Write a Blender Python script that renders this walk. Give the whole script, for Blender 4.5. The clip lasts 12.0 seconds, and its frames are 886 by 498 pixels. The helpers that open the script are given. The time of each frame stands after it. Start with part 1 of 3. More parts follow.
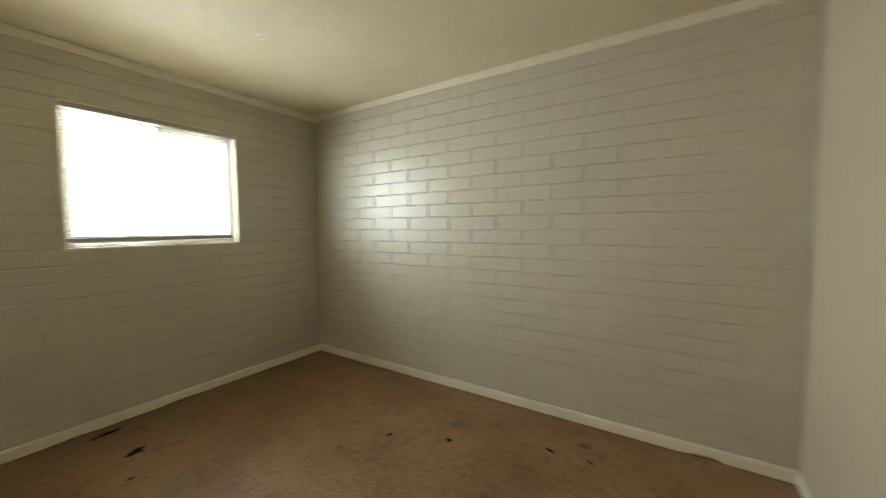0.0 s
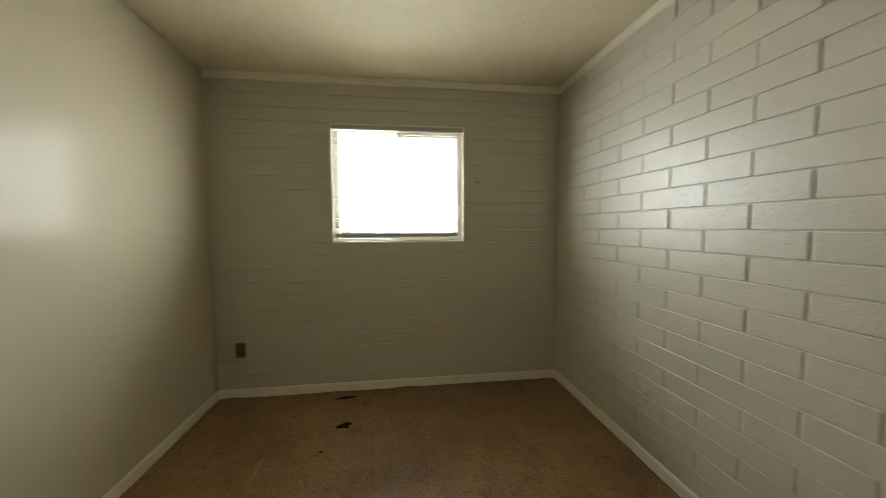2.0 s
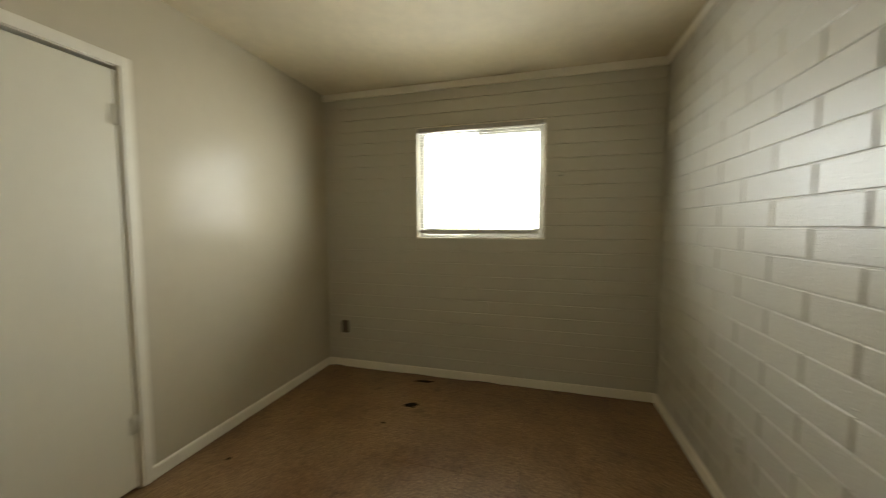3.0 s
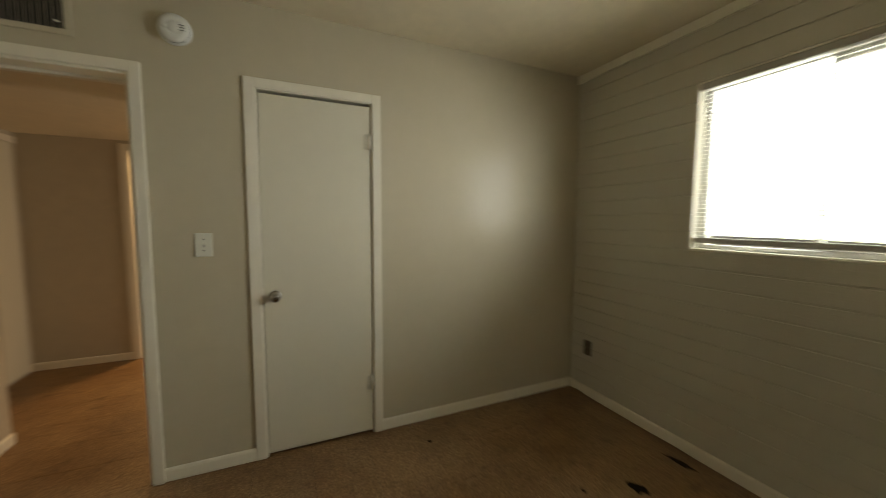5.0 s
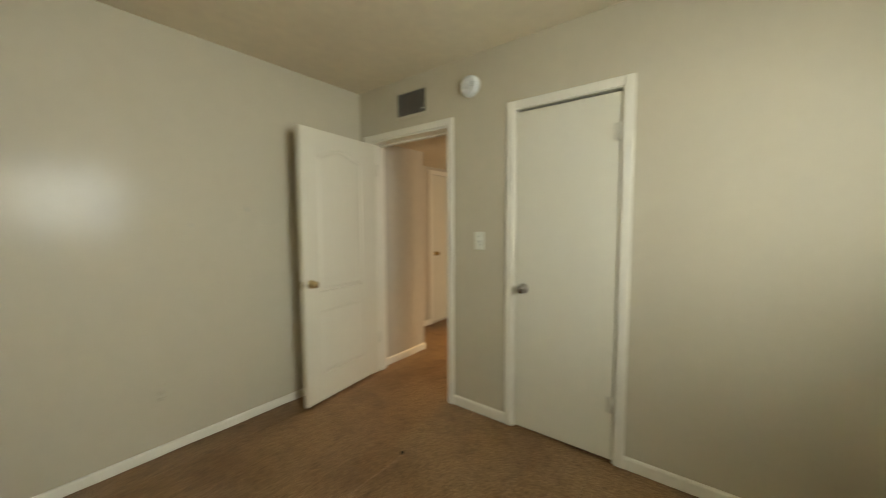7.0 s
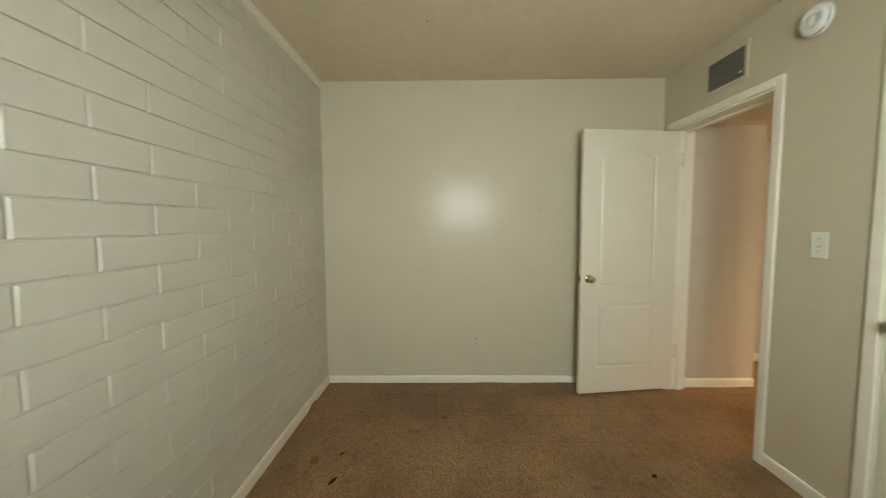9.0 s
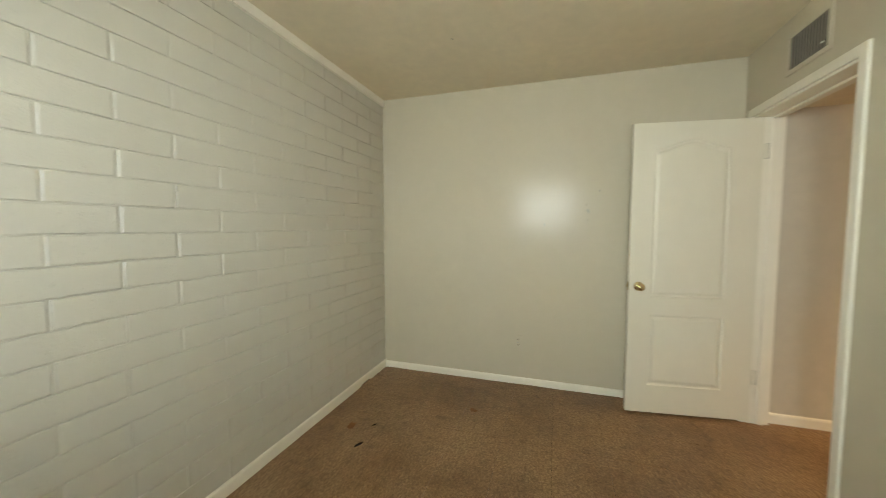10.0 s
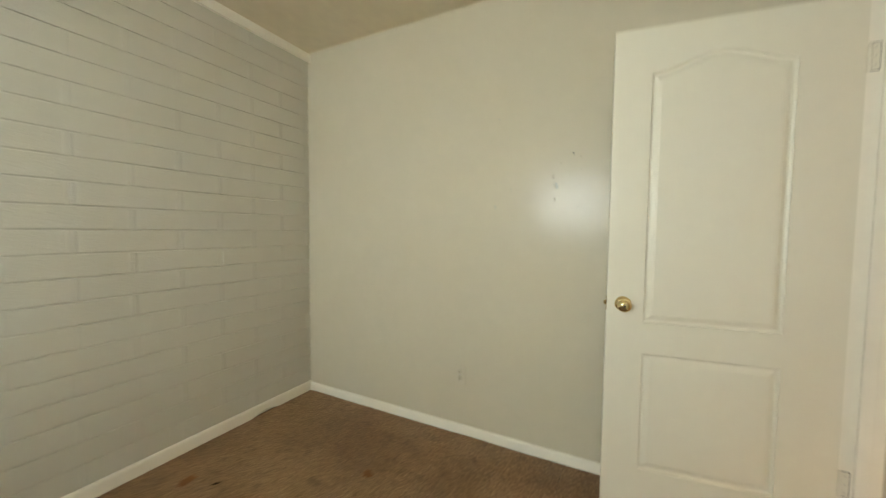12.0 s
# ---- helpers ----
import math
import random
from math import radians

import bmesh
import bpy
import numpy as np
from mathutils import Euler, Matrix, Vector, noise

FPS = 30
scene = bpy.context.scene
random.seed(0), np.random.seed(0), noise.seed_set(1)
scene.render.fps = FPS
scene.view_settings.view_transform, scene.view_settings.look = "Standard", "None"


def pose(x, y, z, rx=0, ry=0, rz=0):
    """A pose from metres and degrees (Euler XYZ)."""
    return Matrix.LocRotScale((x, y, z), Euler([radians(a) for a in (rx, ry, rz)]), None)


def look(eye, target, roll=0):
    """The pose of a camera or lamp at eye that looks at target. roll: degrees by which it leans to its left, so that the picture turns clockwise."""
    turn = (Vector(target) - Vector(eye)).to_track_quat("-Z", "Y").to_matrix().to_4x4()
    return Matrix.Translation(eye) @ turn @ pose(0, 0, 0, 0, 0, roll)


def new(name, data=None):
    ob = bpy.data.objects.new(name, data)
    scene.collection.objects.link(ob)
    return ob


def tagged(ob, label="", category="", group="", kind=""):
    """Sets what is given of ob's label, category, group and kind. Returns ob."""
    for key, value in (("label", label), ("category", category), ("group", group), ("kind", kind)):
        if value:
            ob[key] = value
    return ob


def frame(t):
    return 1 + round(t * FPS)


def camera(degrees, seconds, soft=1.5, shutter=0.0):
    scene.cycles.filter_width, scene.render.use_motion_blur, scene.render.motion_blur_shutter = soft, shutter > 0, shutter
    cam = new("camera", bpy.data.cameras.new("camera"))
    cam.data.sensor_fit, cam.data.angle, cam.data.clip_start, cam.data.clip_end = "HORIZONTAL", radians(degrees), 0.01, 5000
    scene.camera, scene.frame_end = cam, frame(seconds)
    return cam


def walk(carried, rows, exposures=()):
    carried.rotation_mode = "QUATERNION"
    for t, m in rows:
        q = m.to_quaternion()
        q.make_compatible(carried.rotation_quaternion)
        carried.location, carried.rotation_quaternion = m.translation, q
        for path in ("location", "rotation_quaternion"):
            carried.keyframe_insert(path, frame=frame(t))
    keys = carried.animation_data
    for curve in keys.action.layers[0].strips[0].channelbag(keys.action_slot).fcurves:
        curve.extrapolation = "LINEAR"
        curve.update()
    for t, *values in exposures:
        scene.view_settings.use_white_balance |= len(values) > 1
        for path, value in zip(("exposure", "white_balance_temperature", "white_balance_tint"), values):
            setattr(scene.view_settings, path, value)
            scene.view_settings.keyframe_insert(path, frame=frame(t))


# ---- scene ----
cam = camera(103.0, 12.0, soft=0.65, shutter=0.9)
PATH = [
    (0, (1.095, 0.315, 1.334), (0.013, 1.992, 1.206), -0.4),
    (0.5, (0.977, 0.458, 1.354), (-0.423, 1.878, 1.206), -0.6),
    (1, (0.835, 0.735, 1.38), (-0.834, 1.827, 1.228), -0.2),
    (1.5, (0.808, 1.124, 1.39), (-1.053, 1.84, 1.234), -0.4),
    (2, (0.794, 1.373, 1.327), (-1.184, 1.642, 1.201), -0.3),
    (2.5, (0.798, 1.6, 1.352), (-1.196, 1.545, 1.207), -0.0),
    (3, (0.786, 1.921, 1.319), (-1.135, 1.382, 1.182), -0.1),
    (3.2, (0.746, 1.93, 1.327), (-1.124, 1.233, 1.181), -0.1),
    (4.8, (0.173, 2.197, 1.354), (-0.814, 0.465, 1.19), 0.4),
    (5, (0.053, 2.165, 1.365), (-0.758, 0.344, 1.203), 0.3),
    (5.5, (-0.296, 2.144, 1.344), (-0.551, 0.165, 1.203), -0.1),
    (6, (-0.492, 2.106, 1.333), (-0.148, 0.141, 1.198), -0.3),
    (6.5, (-0.677, 2.06, 1.332), (0.142, 0.24, 1.202), -0.2),
    (7, (-0.841, 2.068, 1.352), (0.381, 0.492, 1.207), -0.3),
    (7.5, (-0.96, 2.112, 1.333), (0.632, 0.91, 1.189), -0.3),
    (7.7, (-1.01, 2.131, 1.321), (0.704, 1.11, 1.18), -0.1),
    (9.3, (-1.23, 1.587, 1.342), (0.754, 1.789, 1.210), -0.2),
    (9.5, (-1.238, 1.481, 1.33), (0.733, 1.793, 1.206), 0.0),
    (10, (-1.291, 1.215, 1.333), (0.609, 1.826, 1.207), 0.0),
    (10.5, (-1.171, 1.018, 1.292), (0.623, 1.894, 1.164), 0.2),
    (11, (-0.917, 0.817, 1.282), (0.848, 1.75, 1.156), 0.3),
    (11.5, (-0.602, 0.72, 1.283), (1.167, 1.646, 1.159), 0.2),
    (12, (-0.2, 0.667, 1.218), (1.577, 1.577, 1.113), 0.6),
]
EXPOSURES = [(0, -0.56, 6500, 10), (0.5, -0.82, 6500, 10), (1.0, -0.96, 6500, 10), (1.5, -0.99, 6550, 11), (2.0, -0.96, 6600, 11), (2.5, -1.00, 6650, 12), (3.2, -0.99, 6750, 12),
             (4.8, -1.16, 6800, 12), (5.0, -1.37, 6850, 12), (5.5, -1.69, 7150, 14), (6.0, -1.29, 6950, 12), (6.5, -0.81, 6700, 10), (7.0, -0.63, 6550, 9), (7.5, -0.39, 6450, 9),
             (9.5, -0.41, 6350, 9), (10.0, -0.26, 6300, 8), (10.5, -0.11, 6300, 8), (11.0, -0.11, 6300, 8), (12.0, -0.16, 6300, 8)]
walk(cam, [(t, look(eye, target, roll)) for t, eye, target, roll in PATH], EXPOSURES)

# ---- world and light ----
world = bpy.data.worlds.new("sky")
scene.world = world
world.use_nodes = True
sky = world.node_tree.nodes.new("ShaderNodeTexSky")
sky.sky_type, sky.sun_disc, sky.sun_elevation, sky.sun_rotation = "NISHITA", False, radians(50), radians(90)
world.node_tree.links.new(sky.outputs[0], world.node_tree.nodes["Background"].inputs[0])
world.node_tree.nodes["Background"].inputs[1].default_value = 0.1

sun = new("sun", bpy.data.lights.new("sun", "SUN"))
sun.data.energy, sun.data.angle, sun.data.color = 3.0, radians(0.5), (1, 0.96, 0.9)
sun.matrix_world = look((8, 3, 9.5), (0, 3, 0))


def area_lamp(name, m, w, h, watts, colour):
    lamp = new(name, bpy.data.lights.new(name, "AREA"))
    lamp.data.shape, lamp.data.size, lamp.data.size_y = "RECTANGLE", w, h
    lamp.data.energy, lamp.data.color = watts, colour
    lamp.matrix_world = m
    return lamp


# plan: west wall with the window, north wall of painted block, south wall with the doors
W, E, S, N, TOP = -2.075, 1.683, 0.0, 2.750, 2.482
WY0, WY1, WZ0, WZ1 = 0.888, 1.938, 1.204, 2.132      # window opening
DX0, DX1, DTOP = 0.722, 1.556, 2.05                   # open doorway
CX0, CX1 = -0.427, 0.178                             # closet doorway
HTOP = 2.09                                          # dropped ceiling of the hall
HE, HC, HFAR, HX = 1.60, -0.745, -2.11, 2.15         # hall walls
BX0, BX1, BTOP = 0.74, 1.39, 2.0                    # bathroom doorway

# daylight in the window's opening: open sky, and the greener light that comes level from the garden
area_lamp("window_daylight", look((W - 0.12, (WY0 + WY1) / 2, (WZ0 + WZ1) / 2 + 0.02), (W + 3, (WY0 + WY1) / 2, (WZ0 + WZ1) / 2 + 0.02)), 0.98, 0.80, 65, (0.90, 0.99, 1.08))
area_lamp("garden_daylight", look((W - 0.2, (WY0 + WY1) / 2, (WZ0 + WZ1) / 2), (W + 3, (WY0 + WY1) / 2 - 0.9, (WZ0 + WZ1) / 2)), 0.9, 0.78, 15, (0.90, 1.0, 0.56))
area_lamp("bathroom_lamp", look((0.95, -2.75, 2.36), (0.95, -2.75, 0)), 0.3, 0.3, 85, (1.0, 0.64, 0.28))
# unseen fill lamp added before the closed west wall to brighten the hall
area_lamp("hall_fill_light", look((W + 0.12, -1.42, 1.0), (3, -1.42, 1.0)), 0.8, 1.9, 56, (1.0, 0.87, 0.67))


# ---- materials ----
def material(name, base, rough=0.6, metal=0.0, spec=0.5):
    m = bpy.data.materials.new(name)
    m.use_nodes = True
    b = m.node_tree.nodes["Principled BSDF"]
    b.inputs["Base Color"].default_value = (*base, 1)
    b.inputs["Roughness"].default_value, b.inputs["Metallic"].default_value = rough, metal
    b.inputs["Specular IOR Level"].default_value = spec
    return m


def node(m, kind, **inputs):
    n = m.node_tree.nodes.new(kind)
    for k, v in inputs.items():
        n.inputs[k.replace("_", " ")].default_value = v
    return n


def wire(m, a, b):
    m.node_tree.links.new(a, b)


def grain(m, scale, detail=4.0, rough=0.6, stretch=None):
    """A noise texture in world metres."""
    geo = node(m, "ShaderNodeNewGeometry")
    tex = node(m, "ShaderNodeTexNoise", Scale=scale, Detail=detail, Roughness=rough)
    if stretch:
        mp = node(m, "ShaderNodeMapping")
        mp.inputs["Scale"].default_value = stretch
        wire(m, geo.outputs["Position"], mp.inputs[0])
        wire(m, mp.outputs[0], tex.inputs["Vector"])
    else:
        wire(m, geo.outputs["Position"], tex.inputs["Vector"])
    return tex


def ramp(m, src, stops):
    r = node(m, "ShaderNodeValToRGB")
    e = r.color_ramp.elements
    while len(e) < len(stops):
        e.new(0.5)
    for el, (p, c) in zip(e, stops):
        el.position, el.color = p, (*c, 1)
    wire(m, src, r.inputs[0])
    return r


def relief(m, layers):
    """Bump from (texture, strength, distance) layers, chained."""
    last = None
    for tex, strength, dist in layers:
        b = node(m, "ShaderNodeBump", Strength=strength, Distance=dist)
        wire(m, tex.outputs[0], b.inputs["Height"])
        if last:
            wire(m, last.outputs[0], b.inputs["Normal"])
        last = b
    wire(m, last.outputs[0], m.node_tree.nodes["Principled BSDF"].inputs["Normal"])


def painted(name, base, rough, fine=0.25, fine_scale=220, broad=0.25, vary=0.05, spec=0.5, rough_vary=0.08, dist=0.0006, pits=False, coat=0.0, coat_rough=0.2):
    """Roller-painted surface: orange-peel grain, broad unevenness, slight soiling."""
    m = material(name, base, rough, 0, spec)
    bsdf = m.node_tree.nodes["Principled BSDF"]
    big, mid, peel = grain(m, 1.7, 3), grain(m, 14, 5), grain(m, fine_scale, 3)
    mix = node(m, "ShaderNodeMath")
    mix.operation = "MULTIPLY"
    wire(m, big.outputs[0], mix.inputs[0])
    wire(m, mid.outputs[0], mix.inputs[1])
    lo, hi = tuple(c * (1 - vary) for c in base), tuple(min(1, c * (1 + vary)) for c in base)
    wire(m, ramp(m, mix.outputs[0], [(0.12, lo), (0.4, hi)]).outputs[0], bsdf.inputs["Base Color"])
    rr = node(m, "ShaderNodeMapRange")
    rr.inputs["To Min"].default_value, rr.inputs["To Max"].default_value = rough - rough_vary, rough + rough_vary
    wire(m, mid.outputs[0], rr.inputs["Value"])
    wire(m, rr.outputs[0], bsdf.inputs["Roughness"])
    layers = [(grain(m, 5.0, 2), broad, 0.004), (peel, fine, dist)]
    if pits:
        # sparse paint blobs and pinholes
        for scale, lo_, hi_, depth in ((52, 0.66, 0.74, 0.0012), (80, 0.71, 0.77, -0.0008)):
            spot = ramp(m, grain(m, scale, 1).outputs[0], [(lo_, (0, 0, 0)), (hi_, (1, 1, 1))])
            layers.append((spot, 1.0, depth))
    relief(m, layers)
    if coat:
        # thin sheen of semi-gloss paint
        bsdf.inputs["Coat Weight"].default_value, bsdf.inputs["Coat Roughness"].default_value = coat, coat_rough
        wire(m, bsdf.inputs["Normal"].links[0].from_socket, bsdf.inputs["Coat Normal"])
    return m


WALL_BASE = (0.555, 0.487, 0.355)
BLOCK_BASE = (0.56, 0.52, 0.42)
wall_paint = painted("wall_paint", WALL_BASE, 0.45, fine=0.12, fine_scale=260, broad=0.03, vary=0.02, spec=0.08, rough_vary=0.012, coat=0.19, coat_rough=0.17)
block_paint = painted("block_paint", BLOCK_BASE, 0.45, spec=0.08, fine=0.55, fine_scale=95, broad=0.05, vary=0.018, dist=0.003, rough_vary=0.03, pits=True, coat=0.8, coat_rough=0.29)
ceiling_paint = painted("ceiling_paint", (0.76, 0.66, 0.48), 0.7, fine=0.6, fine_scale=90, broad=0.2, spec=0.3, dist=0.001)
trim_paint = painted("trim_paint", (0.83, 0.77, 0.64), 0.4, fine=0.1, fine_scale=120, broad=0.06, vary=0.03)
door_paint = painted("door_paint", (0.735, 0.68, 0.54), 0.42, fine=0.12, fine_scale=300, broad=0.03, vary=0.015)
hall_paint = painted("hall_wall_paint", (0.53, 0.465, 0.36), 0.45, fine=0.2, fine_scale=260)
plastic = painted("ivory_plastic", (0.75, 0.73, 0.62), 0.35, fine=0.02, vary=0.02)
white_plastic = painted("white_plastic", (0.78, 0.77, 0.72), 0.4, fine=0.02, vary=0.02)
brown_plastic = painted("brown_plastic", (0.10, 0.075, 0.05), 0.35, fine=0.02)
# near-black pieces stand in for the shade inside slots and the vent
black_void = material("slot_shade", (0.012, 0.011, 0.010), 0.8)
louvre_grey = painted("louvre_enamel", (0.27, 0.225, 0.17), 0.8, fine=0.05, spec=0.25)
# on the headrail this grey holds the shadow that falls on white plastic
slat_grey = painted("blind_rail_grey", (0.45, 0.42, 0.37), 0.5, fine=0.05)
brass = painted("polished_brass", (0.74, 0.60, 0.33), 0.16, fine=0.02, vary=0.06)
brass.node_tree.nodes["Principled BSDF"].inputs["Metallic"].default_value = 1
nickel = painted("brushed_nickel", (0.42, 0.38, 0.33), 0.28, fine=0.05, vary=0.06)
nickel.node_tree.nodes["Principled BSDF"].inputs["Metallic"].default_value = 1
steel = painted("hinge_steel", (0.5, 0.47, 0.42), 0.4, fine=0.05, vary=0.1)
steel.node_tree.nodes["Principled BSDF"].inputs["Metallic"].default_value = 1
aluminium = painted("window_aluminium", (0.62, 0.60, 0.55), 0.4, fine=0.05, vary=0.05)
porcelain = painted("white_porcelain", (0.8, 0.78, 0.72), 0.12, fine=0.0, vary=0.02)
tear_dark = painted("blackened_stain", (0.016, 0.012, 0.009), 0.95, fine=0.5, vary=0.3, spec=0.05, rough_vary=0.04)
rust_stain = painted("rusty_stain", (0.20, 0.085, 0.028), 0.9, fine=0.5, vary=0.3)
hinge_paint = painted("chipped_hinge_paint", (0.62, 0.57, 0.45), 0.4, fine=0.1, vary=0.06)
scuffed = painted("scuffed_paint", (0.45, 0.42, 0.33), 0.5, vary=0.1)
earth = painted("bare_earth", (0.28, 0.23, 0.17), 0.9, fine=0.5, vary=0.2)

glass = material("window_glass", (1, 1, 1), 0.02)
glass.node_tree.nodes["Principled BSDF"].inputs["Transmission Weight"].default_value = 1
glass.node_tree.nodes["Principled BSDF"].inputs["IOR"].default_value = 1.45

# blind slats let some daylight through
slat_vinyl = material("blind_vinyl", (0.86, 0.84, 0.77), 0.45)
_tr = node(slat_vinyl, "ShaderNodeBsdfTranslucent")
_tr.inputs["Color"].default_value = (0.92, 0.89, 0.80, 1)
_mx = node(slat_vinyl, "ShaderNodeMixShader", Fac=0.5)
wire(slat_vinyl, slat_vinyl.node_tree.nodes["Principled BSDF"].outputs[0], _mx.inputs[1])
wire(slat_vinyl, _tr.outputs[0], _mx.inputs[2])
wire(slat_vinyl, _mx.outputs[0], slat_vinyl.node_tree.nodes["Material Output"].inputs[0])


def tile_material():
    """Old mottled vinyl tile: streaky flecks, scuffs, broad traffic soiling, each tile a shade of its own."""
    m = material("mottled_brown_vinyl", (0.25, 0.17, 0.1), 0.55, 0, 0.45)
    bsdf = m.node_tree.nodes["Principled BSDF"]
    fleck, streak, speck, blot_tex, scuff = grain(m, 75, 6, 0.72), grain(m, 26, 5, 0.7, (1.0, 0.7, 1.0)), grain(m, 210, 3, 0.7), grain(m, 1.8, 5, 0.62), grain(m, 8.5, 5, 0.7)
    a = ramp(m, fleck.outputs[0], [(0.37, (0.20, 0.108, 0.042)), (0.5, (0.33, 0.197, 0.088)), (0.64, (0.46, 0.30, 0.15))])
    b = ramp(m, streak.outputs[0], [(0.36, (0.80, 0.77, 0.74)), (0.55, (1.0, 1.0, 1.0))])
    c = ramp(m, speck.outputs[0], [(0.32, (0.78, 0.77, 0.76)), (0.66, (1.0, 1.0, 1.0))])
    d = ramp(m, blot_tex.outputs[0], [(0.36, (0.66, 0.58, 0.50)), (0.6, (1.0, 1.0, 1.0))])
    f = ramp(m, scuff.outputs[0], [(0.30, (0.62, 0.58, 0.54)), (0.44, (1.0, 1.0, 1.0)), (0.66, (1.0, 1.0, 1.0)), (0.78, (1.25, 1.22, 1.18))])
    info = node(m, "ShaderNodeObjectInfo")
    e = ramp(m, info.outputs["Random"], [(0.0, (0.92, 0.92, 0.92)), (1.0, (1.0, 1.0, 1.0))])
    last = a
    for layer in (b, c, d, e, f):
        x = node(m, "ShaderNodeMix")
        x.data_type, x.blend_type = "RGBA", "MULTIPLY"
        x.inputs[0].default_value = 1
        wire(m, last.outputs[0] if last is a else last.outputs[2], x.inputs[6])
        wire(m, layer.outputs[0], x.inputs[7])
        last = x
    wire(m, last.outputs[2], bsdf.inputs["Base Color"])
    rr = node(m, "ShaderNodeMapRange")
    rr.inputs["To Min"].default_value, rr.inputs["To Max"].default_value = 0.36, 0.62
    wire(m, blot_tex.outputs[0], rr.inputs["Value"])
    wire(m, rr.outputs[0], bsdf.inputs["Roughness"])
    relief(m, [(grain(m, 6, 3), 0.2, 0.004), (fleck, 0.1, 0.0010), (speck, 0.15, 0.0006)])
    return m


vinyl = tile_material()


# ---- mesh helpers ----
def box(bm, x0, y0, z0, x1, y1, z1, bevel=0.0, seg=1):
    made = bmesh.ops.create_cube(bm, size=1, matrix=Matrix.Translation(((x0 + x1) / 2, (y0 + y1) / 2, (z0 + z1) / 2)) @ Matrix.Diagonal((abs(x1 - x0), abs(y1 - y0), abs(z1 - z0), 1)))
    if bevel:
        edges = list({e for v in made["verts"] for e in v.link_edges})
        bmesh.ops.bevel(bm, geom=edges, offset=bevel, segments=seg, profile=0.5, affect="EDGES")
    return bm


def boxed(*args, **kw):
    return box(bmesh.new(), *args, **kw)


def lathe(profile, steps=32, m=None):
    """A turned body: profile of (radius, height) about z, then moved by m."""
    bm = bmesh.new()
    rings = []
    for r, h in profile:
        rings.append([bm.verts.new((r * math.cos(2 * math.pi * i / steps), r * math.sin(2 * math.pi * i / steps), h)) for i in range(steps)] if r > 1e-5 else [bm.verts.new((0, 0, h))])
    for a, b in zip(rings, rings[1:]):
        for i in range(steps):
            j = (i + 1) % steps
            vs = [a[i % len(a)], a[j % len(a)], b[j % len(b)], b[i % len(b)]]
            vs = list(dict.fromkeys(vs))
            if len(vs) > 2:
                bm.faces.new(vs)
    for f in bm.faces:
        f.smooth = True
    if m is not None:
        bmesh.ops.transform(bm, matrix=m, verts=bm.verts)
    bmesh.ops.recalc_face_normals(bm, faces=bm.faces)
    return bm


def sweep(section, a, b, up):
    """A straight moulding: section of (out, rise) run from a to b; up is the rise direction."""
    a, b, up = Vector(a), Vector(b), Vector(up)
    out = (b - a).normalized().cross(up)
    bm = bmesh.new()
    ends = [[bm.verts.new(p + out * o + up * r) for o, r in section] for p in (a, b)]
    n = len(section)
    for i in range(n):
        bm.faces.new((ends[0][i], ends[0][(i + 1) % n], ends[1][(i + 1) % n], ends[1][i]))
    bm.faces.new(ends[0])
    bm.faces.new(ends[1])
    bmesh.ops.recalc_face_normals(bm, faces=bm.faces)
    return bm


def link_mesh(name, bm, mat):
    me = bpy.data.meshes.new(name)
    bm.to_mesh(me)
    bm.free()
    me.materials.append(mat)
    return new(name, me)


def part(name, bm, mat, parent, label=""):
    ob = link_mesh(name, bm, mat)
    ob.parent = parent
    return tagged(ob, label)


def thing(name, label, category, m=None, group="", kind=""):
    ob = new(name)
    if m is not None:
        ob.matrix_world = m
    return tagged(ob, label, category, group, kind)


def structure(name, bm, mat, label, category):
    return tagged(link_mesh(name, bm, mat), label, category, kind="structure")


# ---- floor, ceiling, walls ----
fl = boxed(W - 0.2, -3.75, -0.12, HX + 0.15, N + 0.2, -0.003)
floor = structure("floor", fl, tear_dark, "worn mottled brown vinyl tile floor with dark stains", "tile floor")

cl = boxed(W - 0.2, -0.15, TOP, E + 0.65, N + 0.2, TOP + 0.12)
structure("ceiling", cl, ceiling_paint, "cream painted textured plaster ceiling", "ceiling")
hc = boxed(W, -2.21, HTOP, HX + 0.15, -0.15, HTOP + 0.1)
structure("ceiling_hall", hc, ceiling_paint, "low cream painted ceiling of the hall", "ceiling")
bc = boxed(W, -3.75, 2.40, HX + 0.15, -2.21, 2.5)
structure("ceiling_bathroom", bc, ceiling_paint, "cream painted ceiling of the bathroom", "ceiling")

MORTAR = 0.0066
wn = structure("wall_north", boxed(W - 0.2, N + MORTAR, 0, E + 0.12, N + 0.2, TOP), block_paint, "greige glossy painted concrete block wall in half bond", "block wall")
bm = bmesh.new()
xw = W - MORTAR
box(bm, W - 0.2, -0.15, 0, xw, WY0, TOP)
box(bm, W - 0.2, WY1, 0, xw, N + MORTAR, TOP)
box(bm, W - 0.2, WY0, 0, xw, WY1, WZ0)
box(bm, W - 0.2, WY0, WZ1, xw, WY1, TOP)
ww = structure("wall_west", bm, block_paint, "greige painted concrete block wall around the window", "block wall")

# plasterboard walls: the upper board sits a hair proud of the lower one
SEAM = 1.238


